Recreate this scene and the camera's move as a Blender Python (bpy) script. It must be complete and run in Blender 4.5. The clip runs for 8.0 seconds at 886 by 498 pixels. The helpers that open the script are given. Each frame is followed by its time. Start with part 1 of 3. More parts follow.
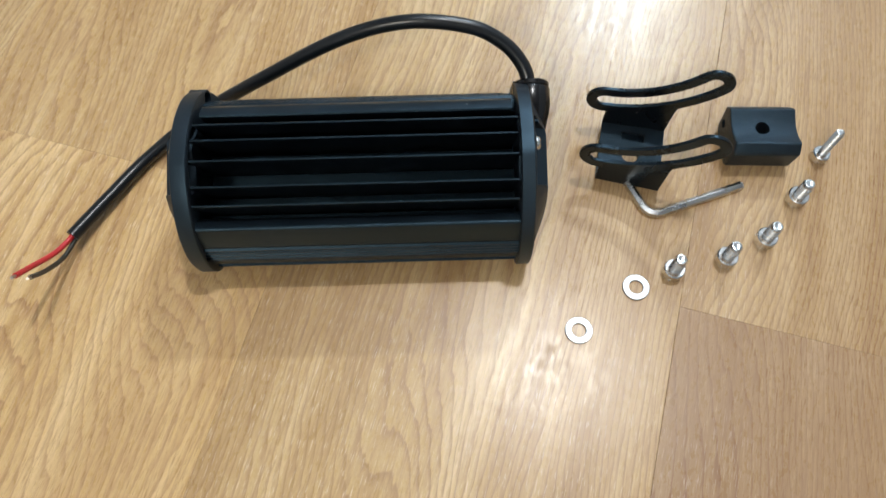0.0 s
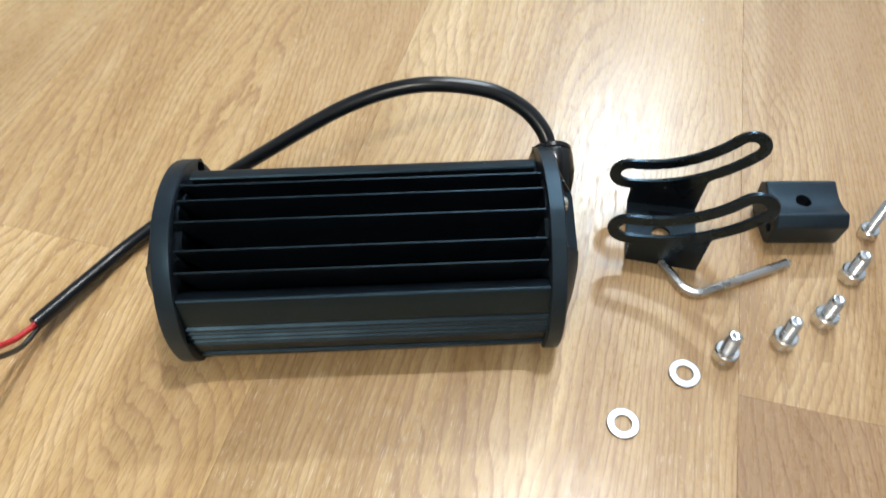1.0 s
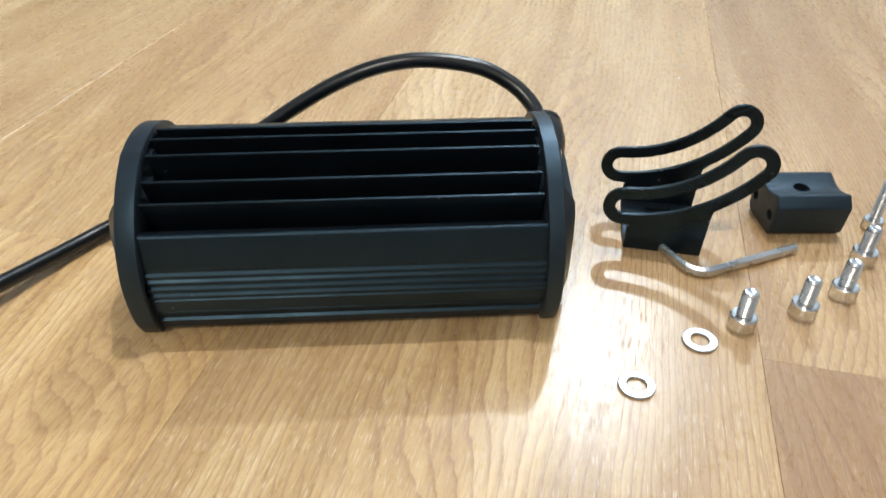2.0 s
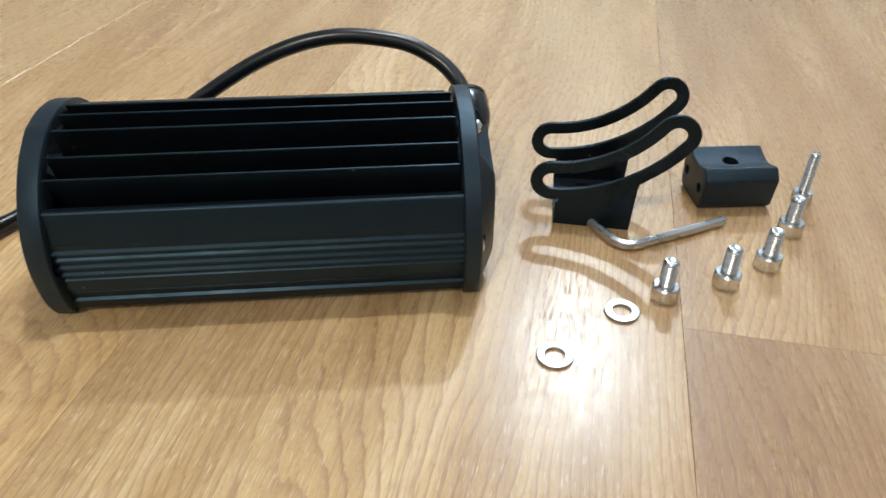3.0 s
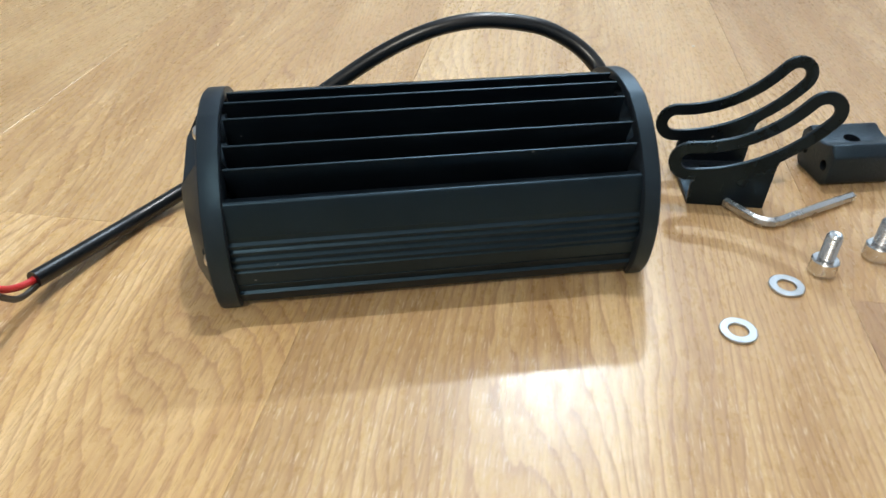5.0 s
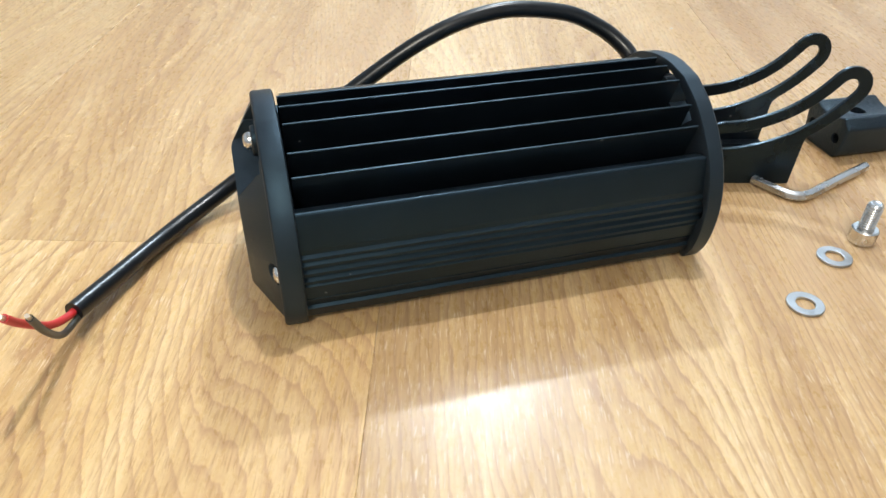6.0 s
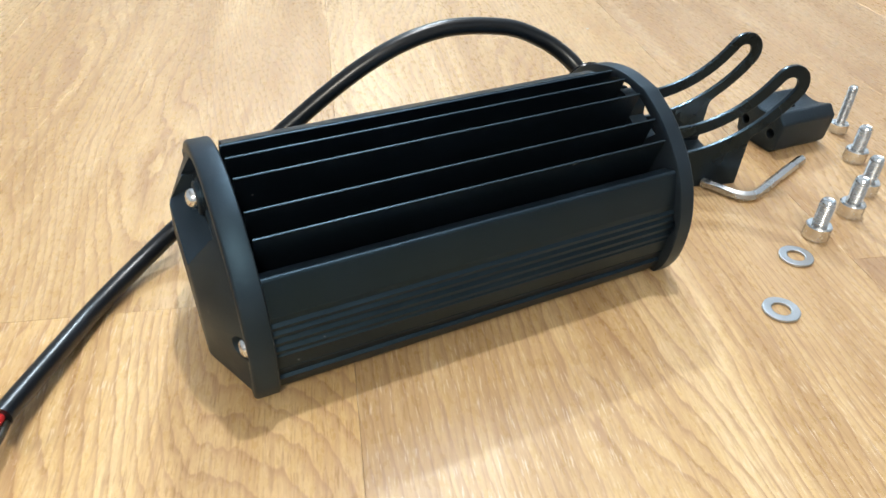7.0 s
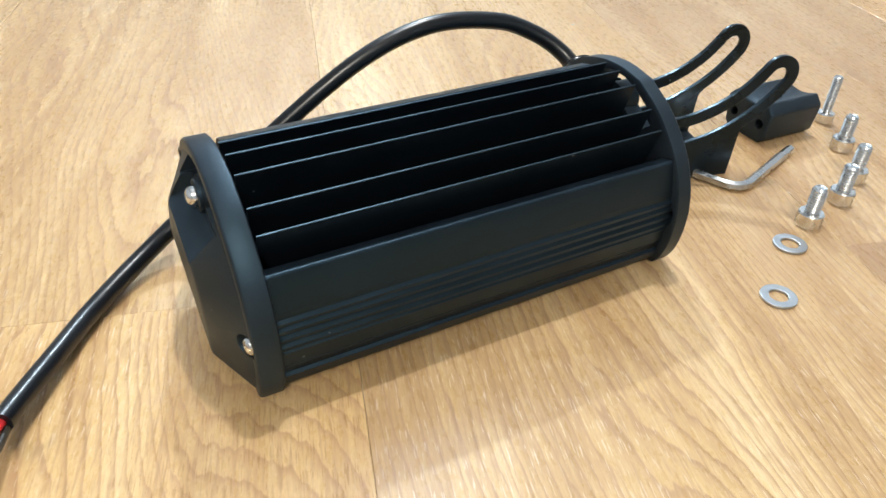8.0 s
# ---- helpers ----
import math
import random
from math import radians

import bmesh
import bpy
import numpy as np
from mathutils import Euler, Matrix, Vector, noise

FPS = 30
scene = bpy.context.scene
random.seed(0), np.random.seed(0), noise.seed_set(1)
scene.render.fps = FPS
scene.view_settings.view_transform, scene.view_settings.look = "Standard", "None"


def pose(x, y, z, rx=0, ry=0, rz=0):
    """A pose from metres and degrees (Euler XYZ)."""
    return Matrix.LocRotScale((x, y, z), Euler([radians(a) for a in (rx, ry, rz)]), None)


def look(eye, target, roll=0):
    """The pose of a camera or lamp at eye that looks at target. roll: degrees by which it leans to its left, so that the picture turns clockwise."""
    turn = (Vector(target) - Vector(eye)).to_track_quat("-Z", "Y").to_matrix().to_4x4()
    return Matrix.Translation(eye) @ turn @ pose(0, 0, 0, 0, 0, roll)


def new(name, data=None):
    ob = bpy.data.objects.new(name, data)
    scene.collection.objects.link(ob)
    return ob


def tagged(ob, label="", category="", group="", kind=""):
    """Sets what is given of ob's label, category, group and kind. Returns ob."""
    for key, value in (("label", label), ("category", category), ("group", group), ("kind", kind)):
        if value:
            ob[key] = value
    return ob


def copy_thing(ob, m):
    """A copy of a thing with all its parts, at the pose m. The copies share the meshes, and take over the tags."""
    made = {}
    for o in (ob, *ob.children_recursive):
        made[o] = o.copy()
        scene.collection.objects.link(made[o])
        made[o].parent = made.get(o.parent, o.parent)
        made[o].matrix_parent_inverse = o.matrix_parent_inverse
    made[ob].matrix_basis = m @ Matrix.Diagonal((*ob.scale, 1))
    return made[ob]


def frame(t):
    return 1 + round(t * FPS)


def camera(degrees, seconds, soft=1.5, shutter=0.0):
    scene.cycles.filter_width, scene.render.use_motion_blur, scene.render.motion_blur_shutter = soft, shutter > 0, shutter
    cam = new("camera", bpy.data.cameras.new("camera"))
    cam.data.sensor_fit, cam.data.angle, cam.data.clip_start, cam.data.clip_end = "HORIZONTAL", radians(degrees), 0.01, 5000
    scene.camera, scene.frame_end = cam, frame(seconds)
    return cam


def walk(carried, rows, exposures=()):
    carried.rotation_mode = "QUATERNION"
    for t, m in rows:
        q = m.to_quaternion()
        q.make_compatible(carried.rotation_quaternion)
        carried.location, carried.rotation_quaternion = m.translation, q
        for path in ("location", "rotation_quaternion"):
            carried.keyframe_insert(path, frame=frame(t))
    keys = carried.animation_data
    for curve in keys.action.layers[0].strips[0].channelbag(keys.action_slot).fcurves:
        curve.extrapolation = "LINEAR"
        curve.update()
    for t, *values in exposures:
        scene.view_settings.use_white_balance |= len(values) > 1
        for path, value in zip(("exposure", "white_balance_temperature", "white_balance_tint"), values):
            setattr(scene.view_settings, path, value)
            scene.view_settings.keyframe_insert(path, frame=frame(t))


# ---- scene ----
cam = camera(63.3, 8.0, soft=1.5, shutter=0.4)
PATH = [
    (0, (0.0063, 0.0263, 0.3133), (0.0013, 0.1837, -0.0543), -1.98),
    (0.5, (0.0058, 0.0222, 0.3064), (0.0010, 0.2089, -0.0473), -2.01),
    (1, (-0.0031, 0.0078, 0.2586), (-0.0042, 0.2507, -0.0592), -1.31),
    (1.5, (-0.0065, -0.0237, 0.2308), (-0.0015, 0.2852, -0.0233), -0.77),
    (1.7, (-0.0067, -0.0342, 0.1967), (0.0016, 0.2864, -0.0422), -0.27),
    (2.8, (0.0059, -0.0496, 0.1682), (0.0198, 0.2727, -0.0684), 0.03),
    (3, (0.0158, -0.0481, 0.1694), (0.0355, 0.2738, -0.0674), 0.08),
    (3.5, (0.0149, -0.0461, 0.1705), (0.0469, 0.2748, -0.0661), 0.24),
    (4, (-0.0059, -0.0436, 0.1688), (0.0270, 0.2770, -0.0681), 0.23),
    (4.5, (-0.0202, -0.0476, 0.1731), (0.0140, 0.2733, -0.0633), 0.27),
    (5, (-0.0559, -0.0433, 0.1633), (-0.0165, 0.2767, -0.0735), 0.32),
    (5.2, (-0.0629, -0.0419, 0.1624), (-0.0149, 0.2761, -0.0754), 0.28),
    (6.3, (-0.1115, -0.0199, 0.1578), (-0.0100, 0.2836, -0.0820), 1.24),
    (6.5, (-0.1099, -0.0153, 0.1565), (0.0049, 0.2833, -0.0837), 1.21),
    (7, (-0.1192, 0.0026, 0.1612), (0.0168, 0.2918, -0.0794), 1.42),
    (7.5, (-0.1295, 0.0052, 0.1599), (0.0107, 0.2926, -0.0801), 1.40),
    (8, (-0.1255, 0.0046, 0.1590), (0.0205, 0.2893, -0.0809), 1.38),
]
EXPOSURES = [(0, -0.48), (0.5, -0.46), (1.0, -0.26), (1.7, -0.14), (2.8, -0.30), (3.5, -0.42), (4.5, -0.30), (5.2, -0.14), (6.3, 0.12), (8, 0.14)]
walk(cam, [(t, look(eye, target, roll)) for t, eye, target, roll in PATH], EXPOSURES)

# ---- light: three ceiling lamps of a room, two behind the light bar and one in front ----
world = bpy.data.worlds.new("room_dark")
world.use_nodes = True
world.node_tree.nodes["Background"].inputs["Color"].default_value = (0.75, 0.85, 1.0, 1)
world.node_tree.nodes["Background"].inputs["Strength"].default_value = 0.05
scene.world = world


def ceiling_lamp(name, place, power, colour):
    """A round glass lamp hanging a little under the ceiling."""
    data = bpy.data.lights.new(name, "POINT")
    data.shadow_soft_size, data.energy, data.color = 0.055, power, colour
    ob = new(name, data)
    ob.location = place
    return ob


ceiling_lamp("lamp_cool", (0.88, 2.66, 2.52), 240, (0.76, 0.90, 1.0))
ceiling_lamp("lamp_warm", (0.38, 0.74, 2.52), 126, (0.98, 0.98, 0.98))
ceiling_lamp("lamp_front", (-0.95, -1.85, 2.52), 128, (1.0, 0.91, 0.77))


# ---- materials ----
class Nodes:
    """A small helper to wire node materials."""

    def __init__(self, name):
        self.mat = bpy.data.materials.new(name)
        self.mat.use_nodes = True
        self.tree = self.mat.node_tree
        self.bsdf = self.tree.nodes["Principled BSDF"]

    def add(self, kind, **values):
        n = self.tree.nodes.new(kind)
        for key, value in values.items():
            if key in n.inputs:
                n.inputs[key].default_value = value
        return n

    def link(self, a, b):
        self.tree.links.new(a, b)

    def coords(self, scale, kind="Object", shift=None):
        tc = self.add("ShaderNodeTexCoord")
        mp = self.add("ShaderNodeMapping")
        mp.inputs["Scale"].default_value = scale
        self.link(tc.outputs[kind], mp.inputs["Vector"])
        if shift is not None:
            self.link(shift, mp.inputs["Location"])
        return mp.outputs["Vector"]

    def noise(self, vector, scale, detail=4.0, rough=0.55, distort=0.0):
        n = self.add("ShaderNodeTexNoise")
        n.inputs["Scale"].default_value, n.inputs["Detail"].default_value = scale, detail
        n.inputs["Roughness"].default_value, n.inputs["Distortion"].default_value = rough, distort
        self.link(vector, n.inputs["Vector"])
        return n.outputs["Fac"]

    def ramp(self, fac, *stops):
        n = self.add("ShaderNodeValToRGB")
        el = n.color_ramp.elements
        while len(el) < len(stops):
            el.new(0.5)
        for e, (p, c) in zip(el, stops):
            e.position = p
            e.color = (*c, 1) if len(c) == 3 else c
        self.link(fac, n.inputs["Fac"])
        return n.outputs["Color"]

    def grey(self, fac, lo, hi, a=0.0, b=1.0):
        n = self.add("ShaderNodeMapRange")
        for k, v in zip(("From Min", "From Max", "To Min", "To Max"), (lo, hi, a, b)):
            n.inputs[k].default_value = v
        self.link(fac, n.inputs["Value"])
        return n.outputs["Result"]

    def mix(self, fac, a, b, mode="MIX"):
        n = self.tree.nodes.new("ShaderNodeMix")
        n.data_type, n.blend_type = "RGBA", mode
        for value, sock in ((fac, n.inputs[0]), (a, n.inputs[6]), (b, n.inputs[7])):
            if hasattr(value, "links"):
                self.link(value, sock)
            elif isinstance(value, tuple):
                sock.default_value = (*value, 1)
            else:
                sock.default_value = value
        return n.outputs[2]

    def math(self, op, a, b=0.0):
        n = self.tree.nodes.new("ShaderNodeMath")
        n.operation = op
        for value, sock in ((a, n.inputs[0]), (b, n.inputs[1])):
            if hasattr(value, "links"):
                self.link(value, sock)
            else:
                sock.default_value = value
        return n.outputs[0]

    def bump(self, height, strength, distance):
        n = self.add("ShaderNodeBump")
        n.inputs["Strength"].default_value, n.inputs["Distance"].default_value = strength, distance
        self.link(height, n.inputs["Height"])
        self.link(n.outputs["Normal"], self.bsdf.inputs["Normal"])

    def set(self, **values):
        for key, value in values.items():
            sock = self.bsdf.inputs[key.replace("_", " ")]
            if hasattr(value, "links"):
                self.link(value, sock)
            elif isinstance(value, tuple):
                sock.default_value = (*value, 1)
            else:
                sock.default_value = value
        return self


def wood_floor():
    m = Nodes("laminate_oak")
    info = m.add("ShaderNodeObjectInfo")
    comb = m.add("ShaderNodeCombineXYZ")
    m.link(m.math("MULTIPLY", info.outputs["Random"], 7.0), comb.inputs["X"])
    m.link(m.math("MULTIPLY", info.outputs["Random"], 31.0), comb.inputs["Y"])
    shift = comb.outputs["Vector"]
    # growth rings: wavy lines along the board, drawn out into arches by a slow warp
    broad = m.noise(m.coords((5.5, 1.5, 1.0), shift=shift), 1.0, 2.0, 0.45, 0.25)
    wobble = m.noise(m.coords((38.0, 8.0, 1.0), shift=shift), 1.0, 3, 0.6)
    across = m.add("ShaderNodeSeparateXYZ")
    m.link(m.coords((1.0, 1.0, 1.0)), across.inputs["Vector"])
    field = m.math("ADD", m.math("MULTIPLY", across.outputs["X"], 210.0), m.math("MULTIPLY", broad, 72.0))
    field = m.math("ADD", field, m.math("MULTIPLY", wobble, 3.4))
    ragged = m.noise(m.coords((500.0, 90.0, 4.0), shift=shift), 1.0, 2, 0.5)
    field = m.math("ADD", field, m.math("MULTIPLY", ragged, 0.42))
    ring = m.math("FRACT", field)
    late = m.math("MULTIPLY", m.grey(ring, 0.30, 0.90, 0.0, 1.0), m.grey(ring, 1.0, 0.93, 0.0, 1.0))
    line = m.math("MULTIPLY", m.grey(ring, 0.70, 0.91, 0.0, 1.0), m.grey(ring, 1.0, 0.95, 0.0, 1.0))
    fibre = m.noise(m.coords((330.0, 20.0, 1.0), shift=shift), 1.0, 5, 0.65, 0.2)
    streak = m.noise(m.coords((42.0, 3.6, 1.0), shift=shift), 1.0, 4, 0.6, 0.5)
    ticks = m.noise(m.coords((2300.0, 125.0, 1.0), shift=shift), 1.0, 1.5, 0.5, 0.05)
    glints = m.noise(m.coords((2000.0, 130.0, 5.0), shift=shift), 1.0, 1.5, 0.5, 0.05)
    tone = m.noise(m.coords((7.0, 2.2, 1.0), shift=shift), 1.0, 2, 0.5, 0.3)
    mottle = m.noise(m.coords((1.0, 0.45, 1.0), shift=shift), 420.0, 4, 0.65)
    base = m.ramp(streak, (0.30, (0.385, 0.222, 0.080)), (0.50, (0.575, 0.375, 0.162)), (0.68, (0.735, 0.525, 0.268)))
    base = m.mix(m.grey(tone, 0.38, 0.66, 0.0, 0.62), base, (0.400, 0.240, 0.104))
    base = m.mix(m.math("MULTIPLY", late, m.grey(tone, 0.30, 0.70, 0.48, 0.30)), base, (0.380, 0.220, 0.098))
    vigour = m.grey(m.noise(m.coords((9.0, 2.6, 2.0), shift=shift), 1.0, 2, 0.5, 0.3), 0.36, 0.64, 0.45, 1.0)
    line = m.math("MULTIPLY", m.math("MULTIPLY", line, vigour), m.grey(mottle, 0.30, 0.56, 0.6, 1.0))
    base = m.mix(m.math("MULTIPLY", line, m.grey(streak, 0.36, 0.66, 0.88, 0.55)), base, (0.270, 0.130, 0.055))
    base = m.mix(m.grey(fibre, 0.52, 0.68, 0.0, 0.52), base, (0.340, 0.190, 0.088))
    base = m.mix(m.grey(fibre, 0.45, 0.28, 0.0, 0.38), base, (0.720, 0.530, 0.300))
    base = m.mix(m.grey(mottle, 0.42, 0.70, 0.0, 0.36), base, (0.370, 0.205, 0.090))
    patch = m.noise(m.coords((11.0, 4.0, 1.0), shift=shift), 1.0, 2, 0.5, 0.2)
    pores = m.math("MULTIPLY", m.grey(ticks, 0.60, 0.645, 0.0, 1.0), m.grey(patch, 0.44, 0.58, 0.25, 1.0))
    base = m.mix(m.math("MULTIPLY", pores, 0.28), base, (0.170, 0.085, 0.040))
    base = m.mix(m.math("MULTIPLY", m.grey(glints, 0.62, 0.68, 0.0, 0.5), m.grey(patch, 0.53, 0.40, 0.1, 1.0)), base, (0.760, 0.610, 0.420))
    base = m.mix(1.0, base, info.outputs["Color"], "MULTIPLY")
    thread = m.noise(m.coords((1000.0, 60.0, 3.0), shift=shift), 1.0, 3, 0.6, 0.1)
    base = m.mix(m.grey(thread, 0.53, 0.66, 0.0, 0.36), base, (0.290, 0.165, 0.078))
    base = m.mix(m.grey(thread, 0.44, 0.34, 0.0, 0.16), base, (0.720, 0.535, 0.300))
    rough = m.grey(m.math("ADD", m.math("MULTIPLY", mottle, 0.6), m.math("MULTIPLY", fibre, 0.4)), 0.35, 0.68, 0.23, 0.36)
    m.set(Base_Color=base, Roughness=rough, Specular_IOR_Level=m.grey(pores, 0.0, 1.0, 0.50, 0.06))
    relief = m.math("ADD", m.math("MULTIPLY", fibre, 0.6), m.math("MULTIPLY", mottle, 1.3))
    m.bump(m.math("SUBTRACT", relief, pores), 0.32, 0.00008)
    return m.mat


def black_metal(name, colour, rough, grain=0.25, streaked=True, level=0.5):
    m = Nodes(name)
    if streaked:
        n1 = m.noise(m.coords((22.0, 900.0, 900.0)), 1.0, 4, 0.6)
    else:
        n1 = m.noise(m.coords((1.0, 1.0, 1.0)), 1400.0, 3, 0.6)
    n2 = m.noise(m.coords((1.0, 1.0, 1.0)), 60.0, 4, 0.6)
    worn = tuple(c * 1.7 + 0.001 for c in colour)
    col = m.mix(m.grey(n2, 0.45, 0.75, 0.0, 0.6), colour, worn)
    dust = m.noise(m.coords((1.0, 1.0, 1.0)), 330.0, 1.0, 0.4)
    col = m.mix(m.grey(dust, 0.815, 0.84, 0.0, 0.5), col, (0.30, 0.31, 0.32))
    # blue specular tint puts the cool lamp's reflection colour into the material
    m.set(Base_Color=col, Roughness=m.grey(n2, 0.3, 0.7, rough - 0.06, rough + 0.08), Specular_IOR_Level=level, Specular_Tint=(0.41, 0.73, 1.0))
    m.bump(n1, grain, 0.00012 if grain < 0.8 else 0.0004)
    return m.mat


def steel(name, colour, rough, scale=420.0):
    m = Nodes(name)
    n = m.noise(m.coords((1.0, 1.0, 1.0)), scale, 4, 0.65)
    m.set(Base_Color=m.mix(n, colour, tuple(c * 0.86 for c in colour)), Metallic=1.0, Roughness=m.grey(n, 0.3, 0.7, rough - 0.06, rough + 0.10))
    m.bump(n, 0.08, 0.0001)
    return m.mat


def plain(name, colour, rough, scale=300.0, grain=0.08, level=0.5):
    m = Nodes(name)
    n = m.noise(m.coords((1.0, 1.0, 1.0)), scale, 4, 0.6)
    m.set(Base_Color=m.mix(n, tuple(c * 0.86 for c in colour), colour), Roughness=rough, Specular_IOR_Level=level)
    m.bump(n, grain, 0.0002)
    return m.mat


OAK = wood_floor()
ANODISED = black_metal("black_anodised_aluminium", (0.0034, 0.0052, 0.0076), 0.39, level=0.58)
CAP = black_metal("black_cast_cap", (0.0110, 0.0140, 0.0180), 0.44, 0.35, False, 0.55)
POWDER = black_metal("black_powder_coat", (0.0036, 0.0044, 0.0058), 0.28, 0.30, False, 0.48)
CAST = black_metal("black_cast_block_and_lit_plate", (0.0085, 0.0105, 0.0140), 0.38, 0.9, False, 0.55)
RUBBER = plain("black_cable_jacket", (0.0055, 0.0075, 0.0105), 0.29, 200.0, 0.05, 0.5)
GLAND = plain("black_nylon", (0.006, 0.006, 0.007), 0.22, 200.0, 0.03, 0.4)
RED = plain("red_wire_jacket", (0.62, 0.030, 0.035), 0.42)
DARK = plain("dark_wire_jacket", (0.030, 0.026, 0.018), 0.45)
COPPER = steel("tinned_copper", (0.60, 0.54, 0.48), 0.35)
CHROME = steel("bright_zinc_steel", (0.80, 0.81, 0.82), 0.20)
ZINC = steel("zinc_washer", (0.50, 0.53, 0.56), 0.36)
KEY = steel("nickel_key_steel", (0.62, 0.64, 0.66), 0.26, 90.0)
GLASS = plain("dark_lens", (0.03, 0.03, 0.03), 0.12)
# for the unseen room shell; blue-grey tone set for bounce light and reflections
PAINT = plain("dim_blue_grey_wall_paint", (0.33, 0.36, 0.39), 0.7, 90.0, 0.1)
FLECK = plain("white_fleck", (0.8, 0.8, 0.78), 0.5)


# ---- mesh helpers ----
def part(name, bm, material, parent=None, label="", smooth=None):
    """Links a bmesh as one mesh object, under a thing or a part."""
    bmesh.ops.recalc_face_normals(bm, faces=bm.faces[:])
    mesh = bpy.data.meshes.new(name)
    bm.to_mesh(mesh)
    bm.free()
    mesh.materials.append(material)
    if smooth is not None:
        mesh.shade_smooth()
        mesh.set_sharp_from_angle(angle=radians(smooth))
    ob = new(name, mesh)
    if parent is not None:
        ob.parent = parent
    return tagged(ob, label)


def thing(name, m, label, category, group=""):
    ob = new(name)
    ob.empty_display_size = 0.01
    ob.matrix_world = m
    return tagged(ob, label, category, group)


def prism(bm, outer, holes, lo, hi, place):
    """A plate with holes: outlines in two coordinates, from lo to hi along the third; place(u, v, w) gives the point."""
    for w in (lo, hi):
        edges = []
        for loop in (outer, *holes):
            vs = [bm.verts.new(place(u, v, w)) for u, v in loop]
            edges += [bm.edges.new((vs[i], vs[(i + 1) % len(vs)])) for i in range(len(vs))]
        bmesh.ops.triangle_fill(bm, use_beauty=True, use_dissolve=False, edges=edges)
    for loop in (outer, *holes):
        a = [bm.verts.new(place(u, v, lo)) for u, v in loop]
        b = [bm.verts.new(place(u, v, hi)) for u, v in loop]
        for i in range(len(loop)):
            j = (i + 1) % len(loop)
            bm.faces.new((a[i], a[j], b[j], b[i]))
    bmesh.ops.remove_doubles(bm, verts=bm.verts[:], dist=1e-6)


def loft(bm, rings, close=True):
    """Skins closed rings of equal length, and caps both ends."""
    loops = [[bm.verts.new(p) for p in ring] for ring in rings]
    n = len(loops[0])
    for a, b in zip(loops, loops[1:]):
        for i in range(n):
            j = (i + 1) % n
            bm.faces.new((a[i], a[j], b[j], b[i]))
    if close:
        bm.faces.new(loops[0][::-1])
        bm.faces.new(loops[-1])


def lathe(bm, profile, segments=32, close=True):
    """Turns a profile of (radius, height) round the z axis."""
    rings = [[(r * math.cos(2 * math.pi * i / segments), r * math.sin(2 * math.pi * i / segments), z) for i in range(segments)] for r, z in profile]
    loft(bm, rings, close)


def circle(u, v, r, n=20):
    return [(u + r * math.cos(2 * math.pi * i / n), v + r * math.sin(2 * math.pi * i / n)) for i in range(n)]


def spline(points, steps=12):
    """A smooth curve through the points."""
    p = [Vector(q) for q in points]
    p = [2 * p[0] - p[1], *p, 2 * p[-1] - p[-2]]
    out = []
    for a, b, c, d in zip(p, p[1:], p[2:], p[3:]):
        for i in range(steps):
            u = i / steps
            out.append(0.5 * (2 * b + (c - a) * u + (2 * a - 5 * b + 4 * c - d) * u * u + (3 * b - a - 3 * c + d) * u ** 3))
    return out + [p[-2]]


def tube(bm, points, radius, sides=16, phase=0.0):
    """A round or many-sided rod along the points."""
    rings, up = [], Vector((0.13, 0.21, 1)).normalized()
    for i, p in enumerate(points):
        way = (points[min(i + 1, len(points) - 1)] - points[max(i - 1, 0)]).normalized()
        side = way.cross(up).normalized()
        top = side.cross(way).normalized()
        rings.append([p + radius * (math.cos(phase + 2 * math.pi * k / sides) * side + math.sin(phase + 2 * math.pi * k / sides) * top) for k in range(sides)])
    loft(bm, rings)


# ---- the room ----
def box(bm, x0, x1, y0, y1, z0, z1):
    loft(bm, [[(x0, y0, z), (x1, y0, z), (x1, y1, z), (x0, y1, z)] for z in (z0, z1)])


# unseen walls and ceiling, added to shape bounce light and reflections
def room():
    x0, x1, y0, y1, h, t = -2.2, 2.6, -2.2, 3.7, 2.85, 0.1
    for name, lims in (("wall_north", (x0 - t, x1 + t, y1, y1 + t)), ("wall_south", (x0 - t, x1 + t, y0 - t, y0)),
                       ("wall_east", (x1, x1 + t, y0, y1)), ("wall_west", (x0 - t, x0, y0, y1))):
        bm = bmesh.new()
        box(bm, *lims, -0.02, h)
        tagged(part(name, bm, PAINT), "plain blue-grey wall, unseen, added to close the room", "wall", kind="structure")
    bm = bmesh.new()
    box(bm, x0 - t, x1 + t, y0 - t, y1 + t, h, h + t)
    tagged(part("ceiling", bm, PAINT), "plain blue-grey ceiling, unseen, added to close the room", "ceiling", kind="structure")


room()

# boards run 15.4 degrees off the y axis
BOARD = 0.1865
LENGTH = 1.215
TURN = pose(0, 0, 0, 0, 0, -15.4)
SEAM = 0.0713
END = 0.1557


# stain of single boards: golden ones and duller, redder ones
TONES = {(0, 0): (0.75, 0.74, 0.88, 1), (0, 1): (0.85, 0.86, 0.97, 1), (-1, 0): (1.0, 1.05, 1.17, 1), (-2, 0): (1.10, 1.13, 1.20, 1), (-2, 1): (1.0, 1.03, 1.12, 1), (1, 0): (0.94, 0.92, 0.94, 1), (1, 1): (0.94, 0.92, 0.94, 1)}


